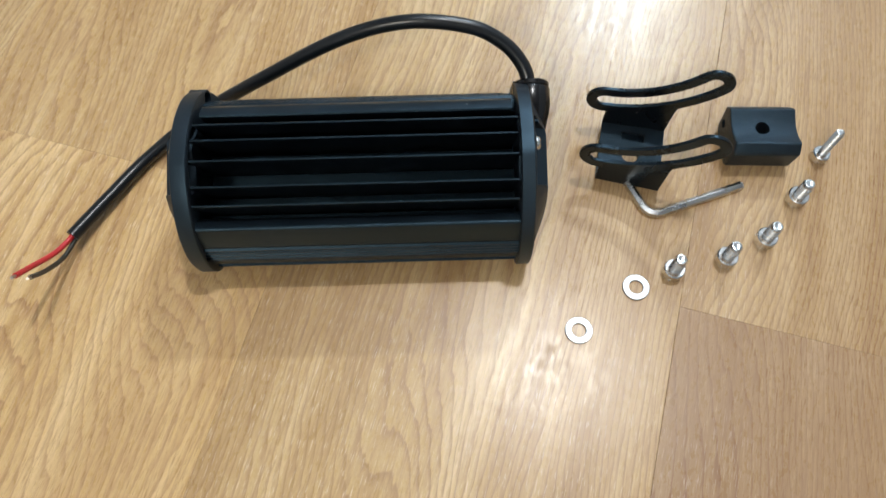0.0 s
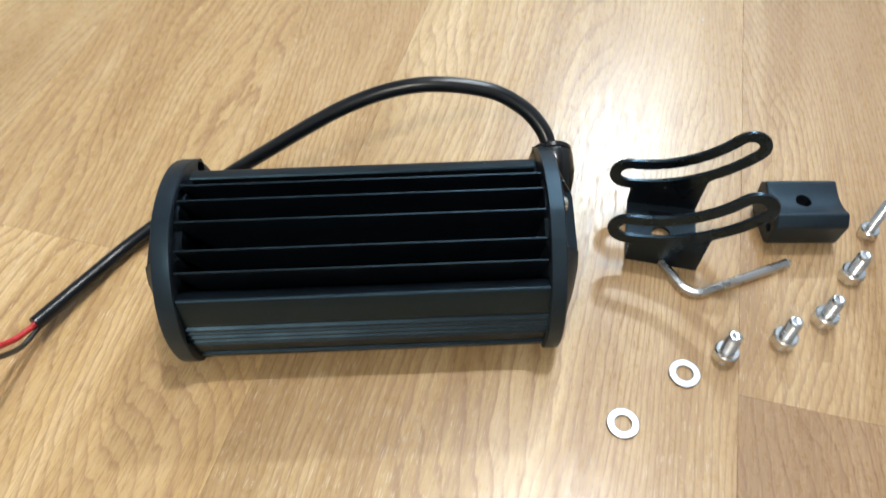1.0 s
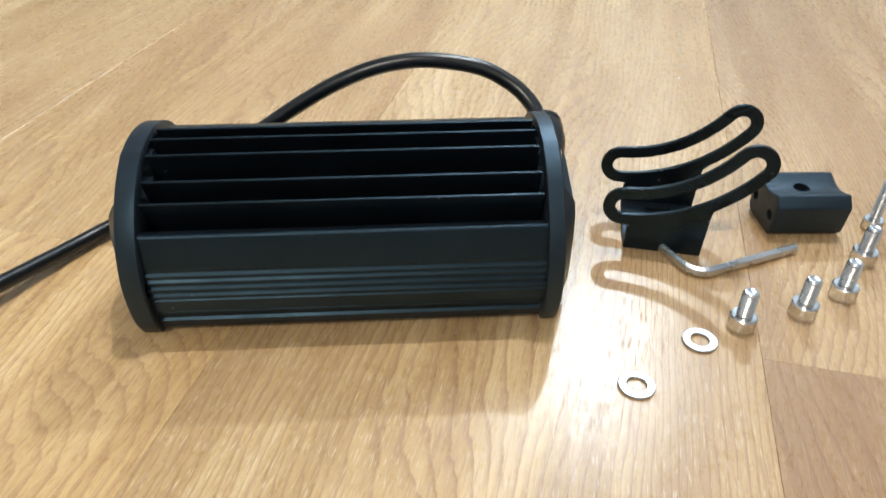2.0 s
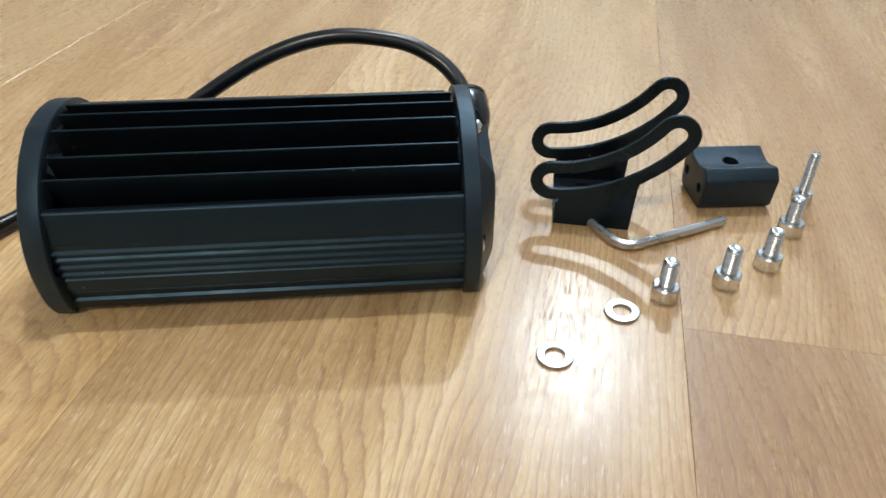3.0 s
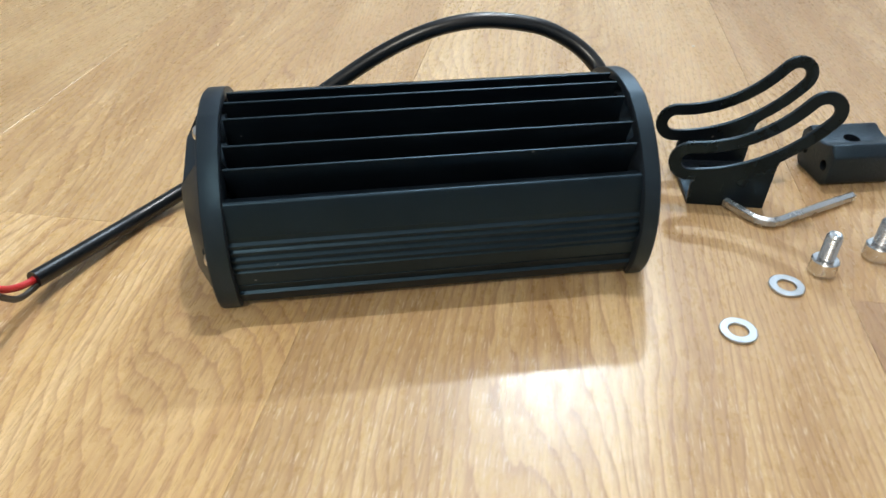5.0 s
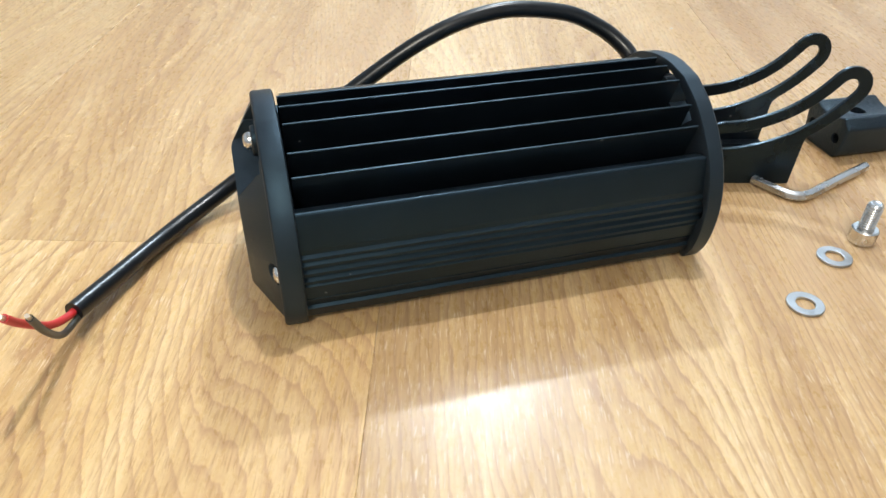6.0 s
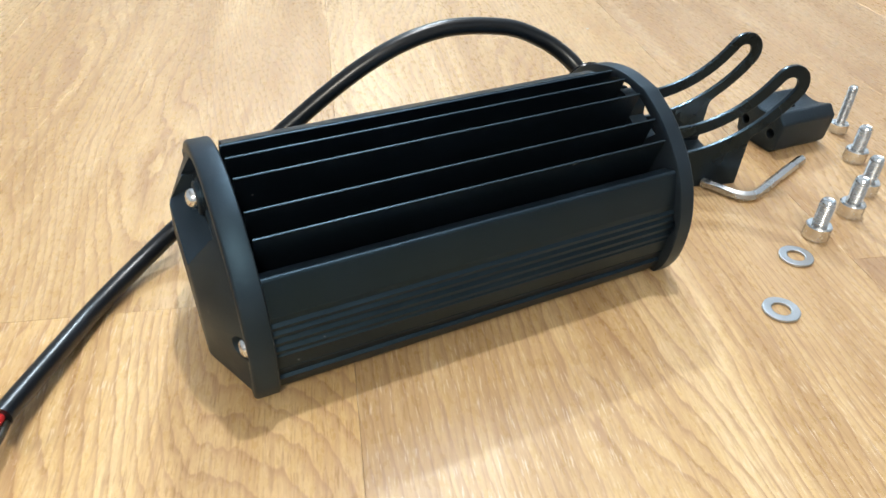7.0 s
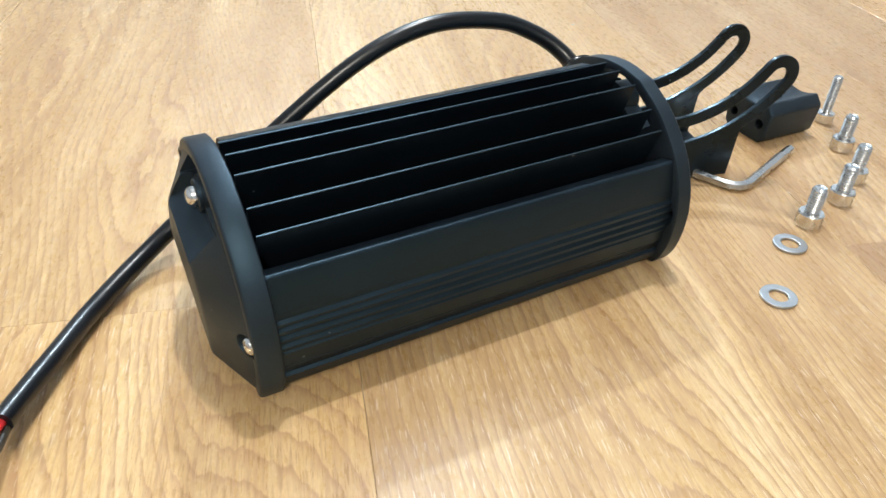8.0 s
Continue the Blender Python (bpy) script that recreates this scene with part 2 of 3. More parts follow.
def plank_mesh():
    bm = bmesh.new()
    w, l = BOARD, LENGTH
    rings = []
    for p, q, z in ((0.00004, 0.00002, -0.008), (0.00004, 0.00002, -0.00013), (0.00021, 0.00008, 0.0)):
        rings.append([(p, q, z), (w - p, q, z), (w - p, l - q, z), (p, l - q, z)])
    loft(bm, rings)
    return bm


def floor():
    bm = bmesh.new()
    box(bm, -2.3, 2.7, -2.3, 3.8, -0.03, -0.0085)
    base = tagged(part("floor", bm, DARK), "golden brown wood-grain laminate floor with satin gloss", "floor", kind="structure")
    first = None
    rng = random.Random(5)
    offsets = {0: END - LENGTH, -1: -0.62, -2: 0.161 - LENGTH}
    for k in range(-19, 17):
        start = offsets.get(k, rng.uniform(-LENGTH, 0))
        for j in range(-3, 5):
            y = start + j * LENGTH
            centre = TURN @ Vector((SEAM + (k + 0.5) * BOARD, y + LENGTH / 2, 0))
            if not (-3.0 < centre.x < 3.3 and -2.9 < centre.y < 4.4):
                continue
            if first is None:
                first = part("plank", plank_mesh(), OAK, base)
                ob = first
            else:
                ob = new("plank", first.data)
                ob.parent = base
            ob.matrix_world = TURN @ pose(SEAM + k * BOARD, y, 0)
            ob.color = TONES.get((k, j), rng.choice(((0.98, 1.03, 1.14, 1), (0.91, 0.93, 1.02, 1), (1.02, 1.08, 1.18, 1))))


# ---- the light bar ----
TILT = 19.5
LEFT_END, RIGHT_END = -0.0692, 0.0694
# local axes of the bar: x along it, u across its back, a from the back towards its lens face
BAR = Matrix.Translation((-0.0336, 0.1755, 0.0601)) @ pose(0, 0, 0, 0, 0, 1.3) @ pose(0, 0, 0, TILT, 0, 0)


def bar_point(x, u, a):
    return (x, u / 1000, -a / 1000)


def smooth_outline(points, steps=6):
    return [(p.x, p.y) for p in spline([(u, a, 0) for u, a in points], steps)]


def body_outline():
    """Cross-section of the extruded body in millimetres: ribbed flanks, two thick walls and the trough between."""
    flank = [(46.0, 40.9), (41.5, 41.0), (41.0, 39.9), (37.8, 39.8), (37.4, 38.9), (36.6, 40.1), (31.5, 39.0)]
    for a in (29.8, 27.0, 24.2, 21.6):
        u = 35.6 + (a - 21.8) * 0.36
        flank += [(a + 1.1, u - 0.9), (a + 0.5, u + 0.3), (a - 0.5, u), (a - 0.9, u - 1.2)]
    flank += [(19.0, 33.6)]
    half = [(u, a) for a, u in flank] + [(24.0, 19.0), (22.3, 20.0), (22.0, 33.0)]
    return [(u * (0.82 + (a - 19.0) * 0.003) if u > 24.5 else u, a) for u, a in half] + [(-u, a) for u, a in half[::-1]]


def wall_outline(side):
    """One of the two thick walls that flank the fins."""
    if side > 0:
        return [(27.5, 19.05), (26.7, 15.2), (25.4, 12.0), (24.8, 11.2), (21.0, 8.7), (20.4, 9.0), (20.0, 19.05)]
    pts = [(33.6, 19.05), (30.6, 14.0)]
    # rounded upper edge
    pts += [(26.95 + 1.2 * math.cos(radians(-34 - 15 * k)), 10.75 + 1.2 * math.sin(radians(-34 - 15 * k))) for k in range(7)]
    pts += [(23.0, 12.2), (22.5, 13.0), (22.3, 19.05)]
    return [(-u, a) for u, a in pts]


def cap_outline():
    half = [(40.6, 48.6), (42.2, 47.0), (43.4, 40.0), (42.2, 31.0), (38.4, 20.8), (31.0, 11.2), (21.8, 4.8), (11.2, 0.5), (0.0, -1.3)]
    far = [(36.6, 48.6), (37.8, 47.0), (38.4, 40.0), (37.8, 31.5), (35.2, 22.0), (29.3, 13.0), (20.8, 6.0), (11.0, 1.2), (0.0, -1.3)]
    right = smooth_outline(far, 5)
    left = smooth_outline(half, 5)
    return right + [(-u, a) for u, a in left[-2::-1]]


def shrink(outline, d):
    """Moves an outline inwards by about d."""
    n, out = len(outline), []
    for i in range(n):
        (x0, y0), (x, y), (x1, y1) = outline[i - 1], outline[i], outline[(i + 1) % n]
        e0, e1 = Vector((x - x0, y - y0)).normalized(), Vector((x1 - x, y1 - y)).normalized()
        nrm = (Vector((e0.y, -e0.x)) + Vector((e1.y, -e1.x)))
        nrm.normalize()
        out.append((x - nrm.x * d * SIGN, y - nrm.y * d * SIGN))
    return out


SIGN = 1.0


def carve(ob, tools):
    """Bores the tools out of ob and takes the tools away."""
    for tool in tools:
        mod = ob.modifiers.new("bore", "BOOLEAN")
        mod.operation, mod.object, mod.solver = "DIFFERENCE", tool, "EXACT"
    graph = bpy.context.evaluated_depsgraph_get()
    mesh = bpy.data.meshes.new_from_object(ob.evaluated_get(graph))
    ob.modifiers.clear()
    ob.data = mesh
    mesh.shade_smooth()
    mesh.set_sharp_from_angle(angle=radians(25))
    for tool in tools:
        bpy.data.objects.remove(tool, do_unlink=True)


def end_cap(light, name, x, way, label):
    """A cup-shaped end cap with a raised plate and three sunk screws; way: -1 left, 1 right."""
    global SIGN
    outline = cap_outline()
    area = sum(a[0] * b[1] - a[1] * b[0] for a, b in zip(outline, outline[1:] + outline[:1]))
    SIGN = 1.0 if area > 0 else -1.0

    def at(u, a, w):
        return bar_point(x + way * w * (1.0 if way < 0 else 0.84) / 1000, u, a)

    screws = [(6.4, 12.4, 7.3, 4.7), (-35.2, 27.2, 4.5, 0.0), (33.4, 27.2, 3.0, 0.0)]
    # the airway: an arched slot between the rim and the boss of the top screw, open to the fins
    arch = [(6.4 + 5.9 * math.cos(radians(k)), 12.4 - 5.9 * math.sin(radians(k))) for k in range(10, 180, 20)]
    airway = [(-13.0, 6.4), (-7.0, 3.4), (0.0, 2.0), (7.0, 2.5), (13.0, 4.6), (18.2, 8.4), (17.0, 13.5), *arch, (-9.0, 13.5)]
    holes = [circle(u, a, 4.2) for u, a, w, boss in screws if not boss] + [airway]
    bm = bmesh.new()
    levels = ((0.5, -1.2), (0.0, -0.8), (0.0, 5.2), (0.5, 5.9), (1.2, 6.1))
    loft(bm, [[at(u, a, w) for u, a in shrink(outline, d)] for d, w in levels], close=False)
    for d, w in (levels[0], levels[-1]):
        edges = []
        for loop in (shrink(outline, d), *holes):
            vs = [bm.verts.new(at(u, a, w)) for u, a in loop]
            edges += [bm.edges.new((vs[k - 1], vs[k])) for k in range(len(vs))]
        bmesh.ops.triangle_fill(bm, use_beauty=True, use_dissolve=False, edges=edges)
    for loop in holes:
        loft(bm, [[at(u, a, w) for u, a in loop] for w in (-1.2, 6.1)], close=False)
    bmesh.ops.remove_doubles(bm, verts=bm.verts[:], dist=1e-6)
    cap = part(name, bm, CAP, light, label, smooth=40)
    # the raised plate: flat end, slanted flanks, a pocket round the top screw and a hole over each lower one
    foot = [(39.4, 46.0), (39.8, 40.0), (38.6, 32.0), (34.8, 23.0), (28.5, 14.6), (20.0, 8.4), (10.5, 4.2)]
    ridge = [(24.5, 45.6), (23.0, 40.0), (21.0, 33.5), (18.5, 27.0), (15.5, 21.5), (11.5, 18.2), (6.0, 17.2)]
    lower, upper = [[(u * 0.925, a) for u, a in half] + [(-u, a) for u, a in half[::-1]] for half in (foot, ridge)]
    rings = []
    depth = 0.90
    for k, w in ((0.0, 0.0), (0.06, 0.65), (0.94, 8.65), (1.0, 9.05), (1.06, 9.25)):
        rings.append([at(p[0] + (q[0] - p[0]) * k, p[1] + (q[1] - p[1]) * k, 6.05 + w * depth) for p, q in zip(lower, upper)])
    bm = bmesh.new()
    loft(bm, rings)
    plate = part("raised_plate", bm, CAP, cap, smooth=30)
    pocket = [(-12.2, 9.4), (-10.6, 15.6), (14.0, 15.6), (17.5, 9.4), (10.0, 3.0), (-4.0, 3.0)]
    bm = bmesh.new()
    loft(bm, [[at(u, a + (0.5 * (w - 6.0) if a > 12 else -0.4 * (w - 6.0)), w) for u, a in pocket] for w in (6.3, 18.0)])
    cuts = [part("pocket", bm, CAP, cap)]
    bm = bmesh.new()
    loft(bm, [[at(u, a, w) for u, a in airway] for w in (4.0, 19.0)])
    cuts.append(part("slot", bm, CAP, cap))
    for u, a, w, boss in screws[1:]:
        bm = bmesh.new()
        loft(bm, [[at(p, q, w) for p, q in circle(u, a, 3.7, 24)] for w in (3.0, 20.0)])
        cuts.append(part("bore", bm, CAP, cap))
    carve(plate, cuts)
    for u, a, low, boss in screws:
        if boss:
            bm = bmesh.new()
            lathe(bm, [(boss + 0.6, -1.0), (boss + 0.2, low), (boss - 0.3, low + 0.4), (3.4, low + 0.4), (3.3, low - 1.0)], 28)
            for v in bm.verts:
                v.co = Vector(at(u + v.co.x, a + v.co.y, v.co.z))
            part("screw_boss", bm, CAP, cap, smooth=40)
        bm = bmesh.new()
        lathe(bm, [(0.4, 0.0), (3.0, 0.0), (3.0, 1.2), (2.6, 2.2), (1.6, 2.9), (0.9, 3.0), (0.85, 1.6), (0.1, 1.6)], 24)
        for v in bm.verts:
            v.co = Vector(at(u + v.co.x, a + v.co.y, low + v.co.z))
        part("screw", bm, CHROME, cap, "bright steel cap screw", smooth=40)
    return cap


def light_bar():
    light = thing("light_bar", BAR, "black finned aluminium LED light bar lying lens down on the floor", "light bar")
    outline = body_outline()
    bm = bmesh.new()
    loft(bm, [[bar_point(x, u, a) for u, a in outline] for x in (LEFT_END, RIGHT_END)])
    part("body", bm, ANODISED, light, "black anodised body with ribbed flanks", smooth=25)
    for side in (1, -1):
        bm = bmesh.new()
        gap = 0.0035 if side > 0 else 0.0008
        loft(bm, [[bar_point(x, u, a) for u, a in wall_outline(side)] for x in (LEFT_END + gap, RIGHT_END - gap)])
        part("side_wall", bm, ANODISED, light, smooth=25)
    for u, tip in ((15.9, 3.8), (8.8, 1.4), (0.0, 0.0), (-10.5, 1.5), (-18.1, 3.8)):
        bm = bmesh.new()
        x0, x1 = LEFT_END + 0.0020, RIGHT_END - 0.0020
        half = [(u - 0.75, 33.2), (u - 0.38, tip + 0.25), (u - 0.22, tip), (u + 0.22, tip), (u + 0.38, tip + 0.25), (u + 0.75, 33.2)]
        loft(bm, [[bar_point(x, p, a) for p, a in half] for x in (x0, x1)])
        part("cooling_fin", bm, ANODISED, light, smooth=25)
    bm = bmesh.new()
    loft(bm, [[bar_point(x, u, a) for u, a in ((-38, 45.9), (38, 45.9), (38, 47.2), (-38, 47.2))] for x in (LEFT_END + 0.004, RIGHT_END - 0.004)])
    part("lens", bm, GLASS, light, "dark lens facing the floor")
    end_cap(light, "end_cap", LEFT_END, -1, "matt black end cap with sunk screws")
    end_cap(light, "end_cap", RIGHT_END, 1, "matt black end cap holding the cable gland")
    # cable gland, let into the right cap and pointing away over the far flank
    gx, ga = RIGHT_END + 0.0068, 27.4
    bm = bmesh.new()
    lathe(bm, [(0.8, 3.0), (2.6, 3.2), (5.2, 12.0), (7.9, 22.0), (8.6, 26.0), (8.6, 33.4), (8.3, 34.0), (7.9, 34.4), (8.3, 34.6), (8.3, 36.2), (7.8, 36.8), (4.2, 36.8), (3.9, 36.0), (3.9, 32.0), (0.4, 32.0)], 36)
    for v in bm.verts:
        v.co = Vector((gx + v.co.x / 1000, v.co.z / 1000, (v.co.y - ga) / 1000))
    part("cable_gland", bm, GLAND, light, "glossy black cable gland", smooth=35)
    inv = BAR.inverted()
    run = CABLE_RUN
    bm = bmesh.new()
    points = [inv @ p for p in spline(run, 14)]
    tube(bm, points, 0.0032, 18)
    cable = part("cable", bm, RUBBER, light, "round black two-core cable, arched", smooth=50)
    for name, mat, r, pts, label in (
            ("red_wire", RED, 0.00125, [(-0.1698, 0.1692, 0.0085), (-0.1725, 0.1627, 0.0085), (-0.1755, 0.1537, 0.0130), (-0.1778, 0.1427, 0.0240), (-0.1781, 0.1353, 0.0325)], "red insulated wire end"),
            ("black_wire", DARK, 0.0011, [(-0.1693, 0.1687, 0.0065), (-0.1715, 0.1617, 0.0065), (-0.1731, 0.1527, 0.0095), (-0.1729, 0.1427, 0.0200), (-0.1721, 0.1350, 0.0315)], "brownish black insulated wire end")):
        bm = bmesh.new()
        tube(bm, [inv @ p for p in spline(pts, 10)], r, 14)
        wire = part(name, bm, mat, cable, label, smooth=50)
        wire.parent = cable
        bm = bmesh.new()
        a, b = Vector(pts[-2]), Vector(pts[-1])
        d = (b - a).normalized()
        tube(bm, [inv @ (b - d * 0.002), inv @ (b + d * 0.0012), inv @ (b + d * 0.0026)], r * 0.6, 10)
        part("wire_strands", bm, COPPER, light, "bare tinned strands")
    return light


CABLE_RUN = [(0.0410, 0.2090, 0.0425), (0.0408, 0.2185, 0.0474), (0.0378, 0.2262, 0.0530), (0.0290, 0.2332, 0.0594), (0.0140, 0.2376, 0.0648), (-0.0130, 0.2390, 0.0664), (-0.0424, 0.2376, 0.0576),
             (-0.0812, 0.2348, 0.0344), (-0.1170, 0.2310, 0.0112), (-0.1438, 0.2098, 0.0042), (-0.1604, 0.1846, 0.0056), (-0.1718, 0.1646, 0.0080)]

light_bar()


# ---- the mounting bracket ----
def stroke(points, r, n_end=10):
    """Outline of a band of half-width r along a line of points, with round ends."""
    left, right = [], []
    for i, p in enumerate(points):
        d = (points[min(i + 1, len(points) - 1)] - points[max(i - 1, 0)]).normalized()
        nrm = Vector((-d.y, d.x))
        left.append(p + r * nrm)
        right.append(p - r * nrm)
    d1 = (points[-1] - points[-2]).normalized()
    d0 = (points[1] - points[0]).normalized()
    ends = []
    for c, d in ((points[-1], d1), (points[0], -d0)):
        nrm = Vector((-d.y, d.x))
        ends.append([c + r * (math.cos(k * math.pi / n_end) * nrm + math.sin(k * math.pi / n_end) * d) for k in range(1, n_end)])
    return left + ends[0] + right[::-1] + ends[1]


HALF = 8.6


def slotted_arm(start, end):
    """Outline of one slotted arm with its foot, and its slot; millimetres along the plate and up."""
    start, end = Vector(start), Vector(end)
    chord, half = end - start, radians(26.5)
    slope = math.atan2(chord.y, chord.x)
    radius = chord.length / (2 * math.sin(half))
    a0, a1 = slope - half - math.pi / 2, slope + half - math.pi / 2
    centre = start - radius * Vector((math.cos(a0), math.sin(a0)))
    arc = [centre + radius * Vector((math.cos(a0 + (a1 - a0) * i / 20), math.sin(a0 + (a1 - a0) * i / 20))) for i in range(21)]
    slot = stroke(arc, 3.6)
    # the lower edge of the band is cut open and led down into the foot
    low = [centre + (radius + HALF) * Vector((math.cos(a0 + (a1 - a0) * i / 20), math.sin(a0 + (a1 - a0) * i / 20))) for i in range(21)]
    i0 = next(i for i, p in enumerate(low) if p.x > -0.6)
    i1 = next(i for i, p in enumerate(low) if p.x > 34.0)
    left = [low[i0] + Vector((0.0, -0.6)), Vector((0.0, low[i0].y - 1.6)), Vector((0.0, 0.0))]
    right = [Vector((31.0, 0.0)), Vector((31.9, low[i1].y - 4.2)), Vector((32.4, low[i1].y - 2.0)), low[i1] + Vector((-0.7, -0.7))]
    top = [centre + (radius - HALF) * Vector((math.cos(a0 + (a1 - a0) * i / 20), math.sin(a0 + (a1 - a0) * i / 20))) for i in range(21)]

    def end(c, start_angle, n=12):
        return [c + HALF * Vector((math.cos(start_angle + math.pi * k / n), math.sin(start_angle + math.pi * k / n))) for k in range(1, n)]

    outline = low[i1:] + end(arc[-1], a1) + top[::-1] + end(arc[0], a0 + math.pi) + low[:i0 + 1] + left + right
    return outline, slot


def mounting_bracket():
    br = thing("mounting_bracket", pose(0.0771, 0.1996, 0.0, 0, 0, -10.5), "black powder-coated steel bracket with two curved slotted arms", "bracket")
    # the arms are bent a little apart
    for y, lift, splay, start, end in ((-2.6, 0.0, -3.2, (-2.2, 20.0), (42.8, 44.0)), (28.8, 2.6, 0.2, (-2.4, 19.6), (43.0, 42.4))):
        outline, slot = slotted_arm(start, end)
        bm = bmesh.new()
        prism(bm, [(p.x, p.y) for p in outline], [[(p.x, p.y) for p in slot]], 0.0, 1.8, lambda u, v, w: (u / 1000, w / 1000, v / 1000))
        swing = Matrix.Translation((0.0156, y / 1000, lift / 1000)) @ pose(0, 0, 0, 0, 0, splay) @ Matrix.Translation((-0.0156, 0, 0))
        for v in bm.verts:
            v.co = swing @ v.co
        ob = part("slotted_arm", bm, POWDER, br, smooth=30)
        bev = ob.modifiers.new("edge", "BEVEL")
        bev.width, bev.segments, bev.limit_method, bev.angle_limit = 0.0003, 2, "ANGLE", radians(50)
    bm = bmesh.new()
    window = [(10.2, 20.6), (21.8, 20.6), (21.8, 25.0), (10.2, 25.0)]
    prism(bm, [(0.0, -0.7), (31.0, -0.7), (31.0, 28.7), (0.0, 28.7)], [window, circle(15.6, 13.0, 4.2, 28)], 0.0, 1.8, lambda u, v, w: (u / 1000, v / 1000, (w + 2.6 * v / 28.8) / 1000))
    # lighter than the arms' coat: lamp sheen on the plate put into its colour
    part("base_plate", bm, CAST, br, "black base plate with a window and a bolt hole", smooth=30)
    bm = bmesh.new()
    box(bm, 0.0104, 0.0216, 0.0209, 0.0247, 0.0, 0.0030)
    part("spring_tab", bm, POWDER, br)
    return br


mounting_bracket()


# ---- the mounting block ----
def mounting_block():
    x0, x1 = -15.9, 15.4
    blk = thing("mounting_block", pose(0.1567, 0.2150, 0.0, 0, 0, -1.1), "black cast mounting block with a bored hole and concave top", "mounting block")
    profile = [(-9.5, 0.0), (9.5, 0.0), (12.2, 2.5), (13.8, 15.4), (9.6, 19.8)]
    profile += [(9.6 - 19.2 * k / 12, 19.8 - 2.6 * math.sin(math.pi * k / 12)) for k in range(1, 12)]
    profile += [(-9.6, 19.8), (-13.8, 15.4), (-12.2, 2.5)]
    bm = bmesh.new()
    loft(bm, [[(x / 1000, u / 1000, v / 1000) for u, v in profile] for x in (x0, x1)])
    body = part("block_body", bm, CAST, blk)
    bev = body.modifiers.new("edge", "BEVEL")
    bev.width, bev.segments, bev.limit_method, bev.angle_limit = 0.0011, 3, "ANGLE", radians(28)
    tools = []
    for r, turn, shift in ((3.4, pose(0, 0, 0), (-0.0012, 0, 0.014)), (2.3, pose(0, 0, 0, 0, 90, 0), (-0.0125, -0.0078, 0.009)), (2.3, pose(0, 0, 0, 0, 90, 0), (-0.0125, 0.0080, 0.009))):
        bm = bmesh.new()
        lathe(bm, [(r / 1000, -0.0075), (r / 1000, 0.0075)], 28)
        bmesh.ops.transform(bm, matrix=Matrix.Translation(shift) @ turn, verts=bm.verts[:])
        tools.append(part("drill", bm, CAST, blk))
    carve(body, tools)
    return blk


mounting_block()


# ---- loose hardware ----
def cap_screw(name, place, spin, head_r, head_h, shank_r, height, pitch, label):
    """A socket head screw standing on its head, thread up."""
    scr = thing(name, pose(*place, 0, 0, spin), label, "screw", "loose cap screws on the floor")
    bm = bmesh.new()
    n, rings = 72, []
    for r, z, knurl in ((head_r - 0.5, 0.0, 0), (head_r, 0.4, 0), (head_r, 0.9, 1), (head_r, head_h - 0.9, 1), (head_r, head_h - 0.5, 0), (head_r - 0.5, head_h, 0), (shank_r, head_h, 0)):
        rings.append([((r - 0.16 * knurl * (i % 2)) * math.cos(2 * math.pi * i / n) / 1000, (r - 0.16 * knurl * (i % 2)) * math.sin(2 * math.pi * i / n) / 1000, z / 1000) for i in range(n)])
    loft(bm, rings)
    part("screw_head", bm, CHROME, scr, smooth=30)
    bm = bmesh.new()
    rings = []
    z, prof = head_h - 0.2, []
    prof.append((shank_r * 0.92, z))
    z = head_h + 0.4
    while z < height - 1.0:
        prof += [(shank_r * 0.86, z), (shank_r, z + pitch * 0.42), (shank_r, z + pitch * 0.58)]
        z += pitch
    prof += [(shank_r * 0.9, height - 0.7), (shank_r * 0.74, height - 0.05), (shank_r * 0.62, height), (shank_r * 0.5, height - 0.25)]
    # the thread climbs: each ring is leaned by one pitch
    for r, h in prof:
        lean = pitch * 0.5 if head_h + 0.3 < h < height - 0.8 else 0.0
        rings.append([(r * math.cos(2 * math.pi * i / 24) / 1000, r * math.sin(2 * math.pi * i / 24) / 1000, (h + lean * (i / 24 - 0.5 if i <= 12 else 0.5 - i / 24)) / 1000) for i in range(24)])
    loft(bm, rings)
    part("threaded_shank", bm, CHROME, scr, smooth=40)
    return scr


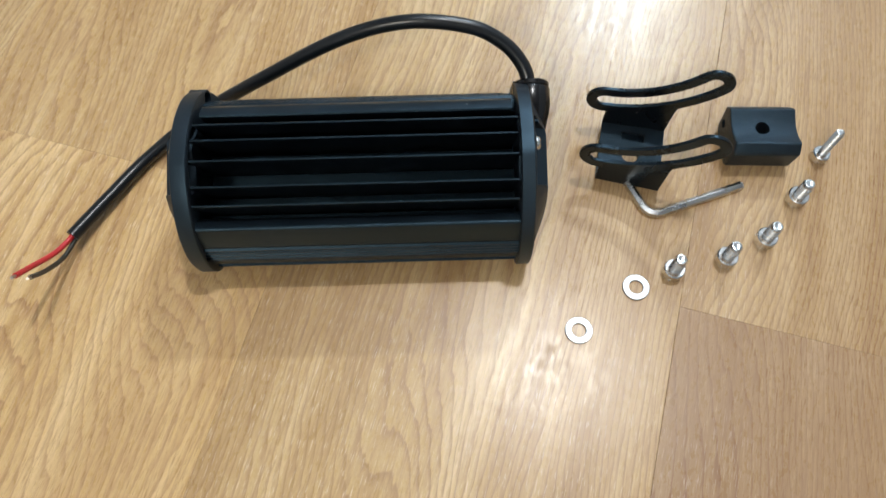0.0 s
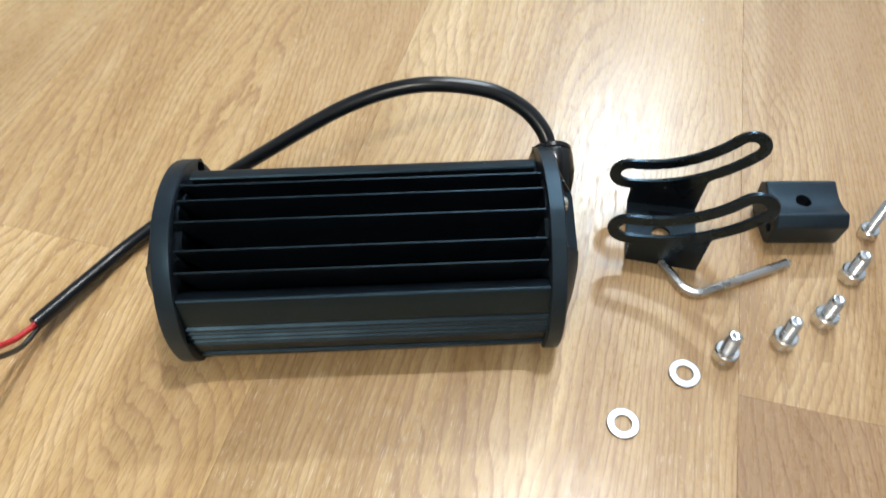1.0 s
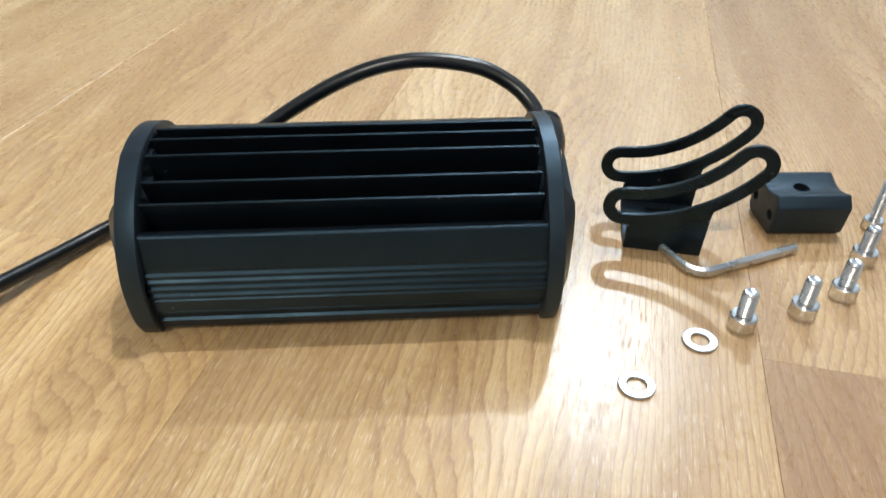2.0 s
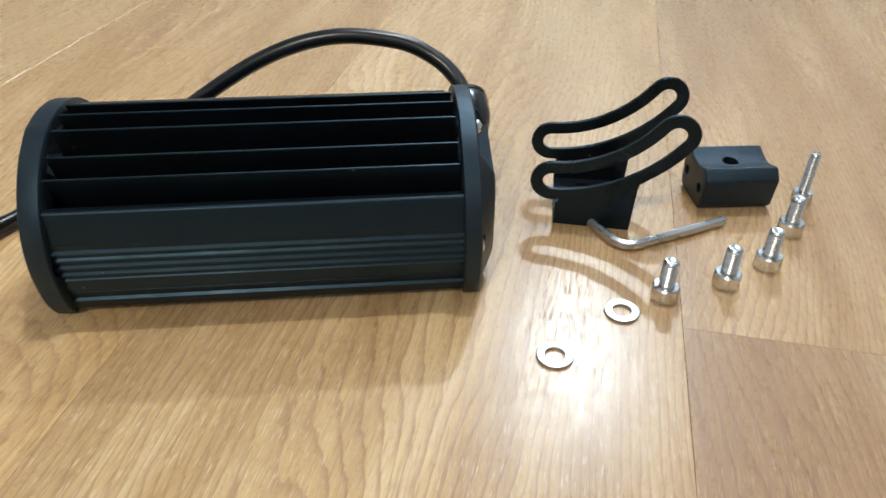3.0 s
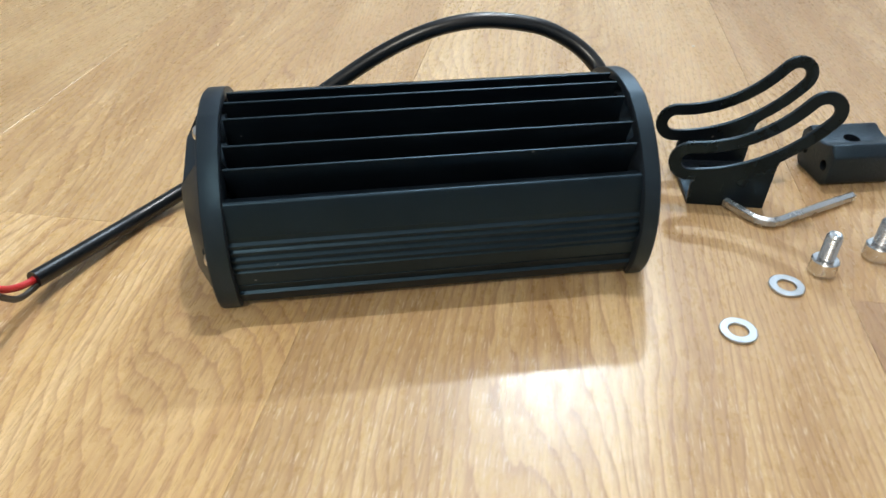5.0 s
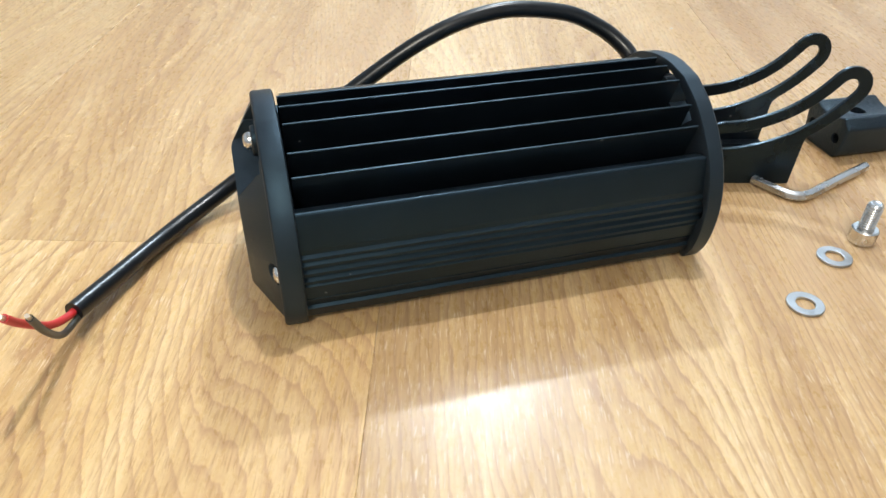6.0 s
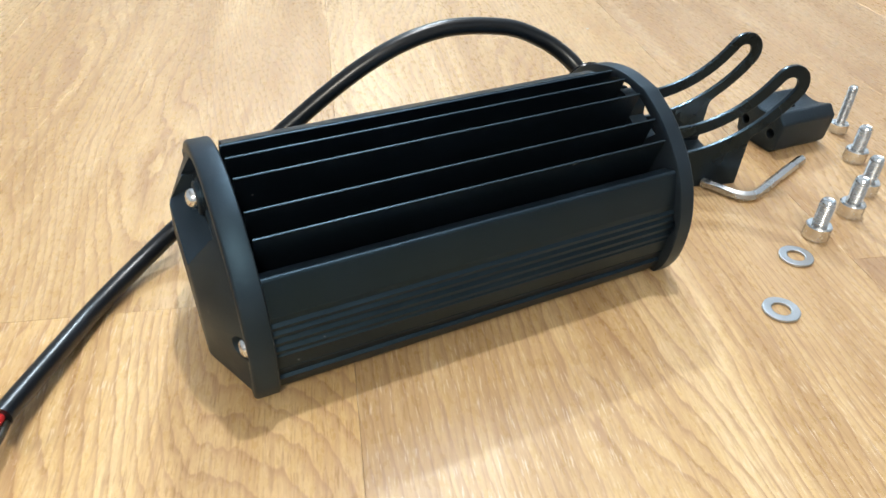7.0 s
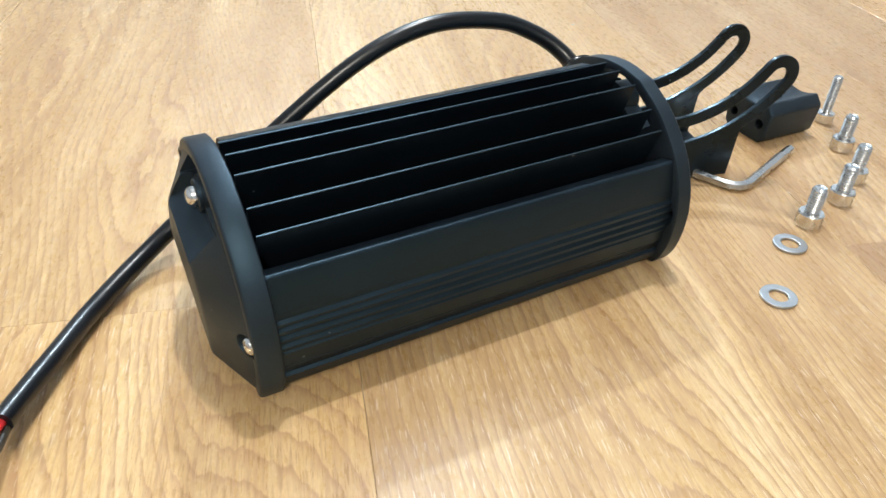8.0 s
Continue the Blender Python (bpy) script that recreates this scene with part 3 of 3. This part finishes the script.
SHORT = "short bright zinc-plated socket cap screw standing on its head"
first = cap_screw("cap_screw", (0.1085, 0.1477, 0), 10, 4.9, 6.0, 2.95, 17.0, 1.0, SHORT)
for x, y, spin in ((0.1338, 0.1539, 77), (0.1537, 0.1636, 140), (0.1724, 0.1852, 205)):
    copy_thing(first, pose(x, y, 0, 0, 0, spin))
cap_screw("cap_screw", (0.1885, 0.2088, 0), 33, 4.2, 5.0, 2.25, 23.5, 0.8, "long thin zinc-plated socket cap screw standing on its head")


def washer(place, spin):
    bm = bmesh.new()
    lathe(bm, [(3.25, 0.15), (3.4, 0.0), (6.0, 0.0), (6.2, 0.2), (6.2, 0.95), (5.95, 1.1), (3.5, 1.1), (3.25, 0.95), (3.25, 0.15)], 40, close=False)
    for v in bm.verts:
        v.co = v.co / 1000
    bmesh.ops.remove_doubles(bm, verts=bm.verts[:], dist=1e-7)
    ob = part("flat_washer", bm, ZINC, smooth=30)
    ob.matrix_world = pose(*place, 0, 0, spin)
    return tagged(ob, "flat zinc-plated steel washer lying on the floor", "washer", "loose washers on the floor")


w1 = washer((0.0632, 0.1200, 0), 0)
copy_thing(w1, pose(0.0910, 0.1405, 0, 0, 0, 70))


def hex_key():
    a, b, c = Vector((0.0918, 0.1944, 0.0021)), Vector((0.1008, 0.1758, 0.0020)), Vector((0.1474, 0.1925, 0.0021))
    d0, d1, r = (a - b).normalized(), (c - b).normalized(), 0.0062
    pts = [a, b + d0 * r]
    for i in range(1, 8):
        u = i / 8
        pts.append((1 - u) ** 2 * (b + d0 * r) + 2 * u * (1 - u) * (b + d0 * r * 0.12 + d1 * r * 0.12) + u * u * (b + d1 * r))
    pts += [b + d1 * r, c]
    bm = bmesh.new()
    tube(bm, pts, 0.0022, 6, math.pi / 6)
    ob = part("hex_key", bm, KEY)
    bev = ob.modifiers.new("edge", "BEVEL")
    bev.width, bev.segments, bev.limit_method, bev.angle_limit = 0.00025, 2, "ANGLE", radians(35)
    return tagged(ob, "bent nickel-plated steel hex key lying on the floor", "hex key")


hex_key()


def paper_fleck():
    bm = bmesh.new()
    lathe(bm, [(0.3, 0.0), (0.75, 0.05), (0.7, 0.25), (0.3, 0.4)], 7)
    for v in bm.verts:
        v.co = Vector((v.co.x * 1.5, v.co.y, v.co.z)) / 1000
    ob = part("paper_fleck", bm, FLECK)
    ob.matrix_world = pose(0.1524, 0.3725, 0)
    return tagged(ob, "tiny white fleck lying on the floor", "fleck")


paper_fleck()
floor()
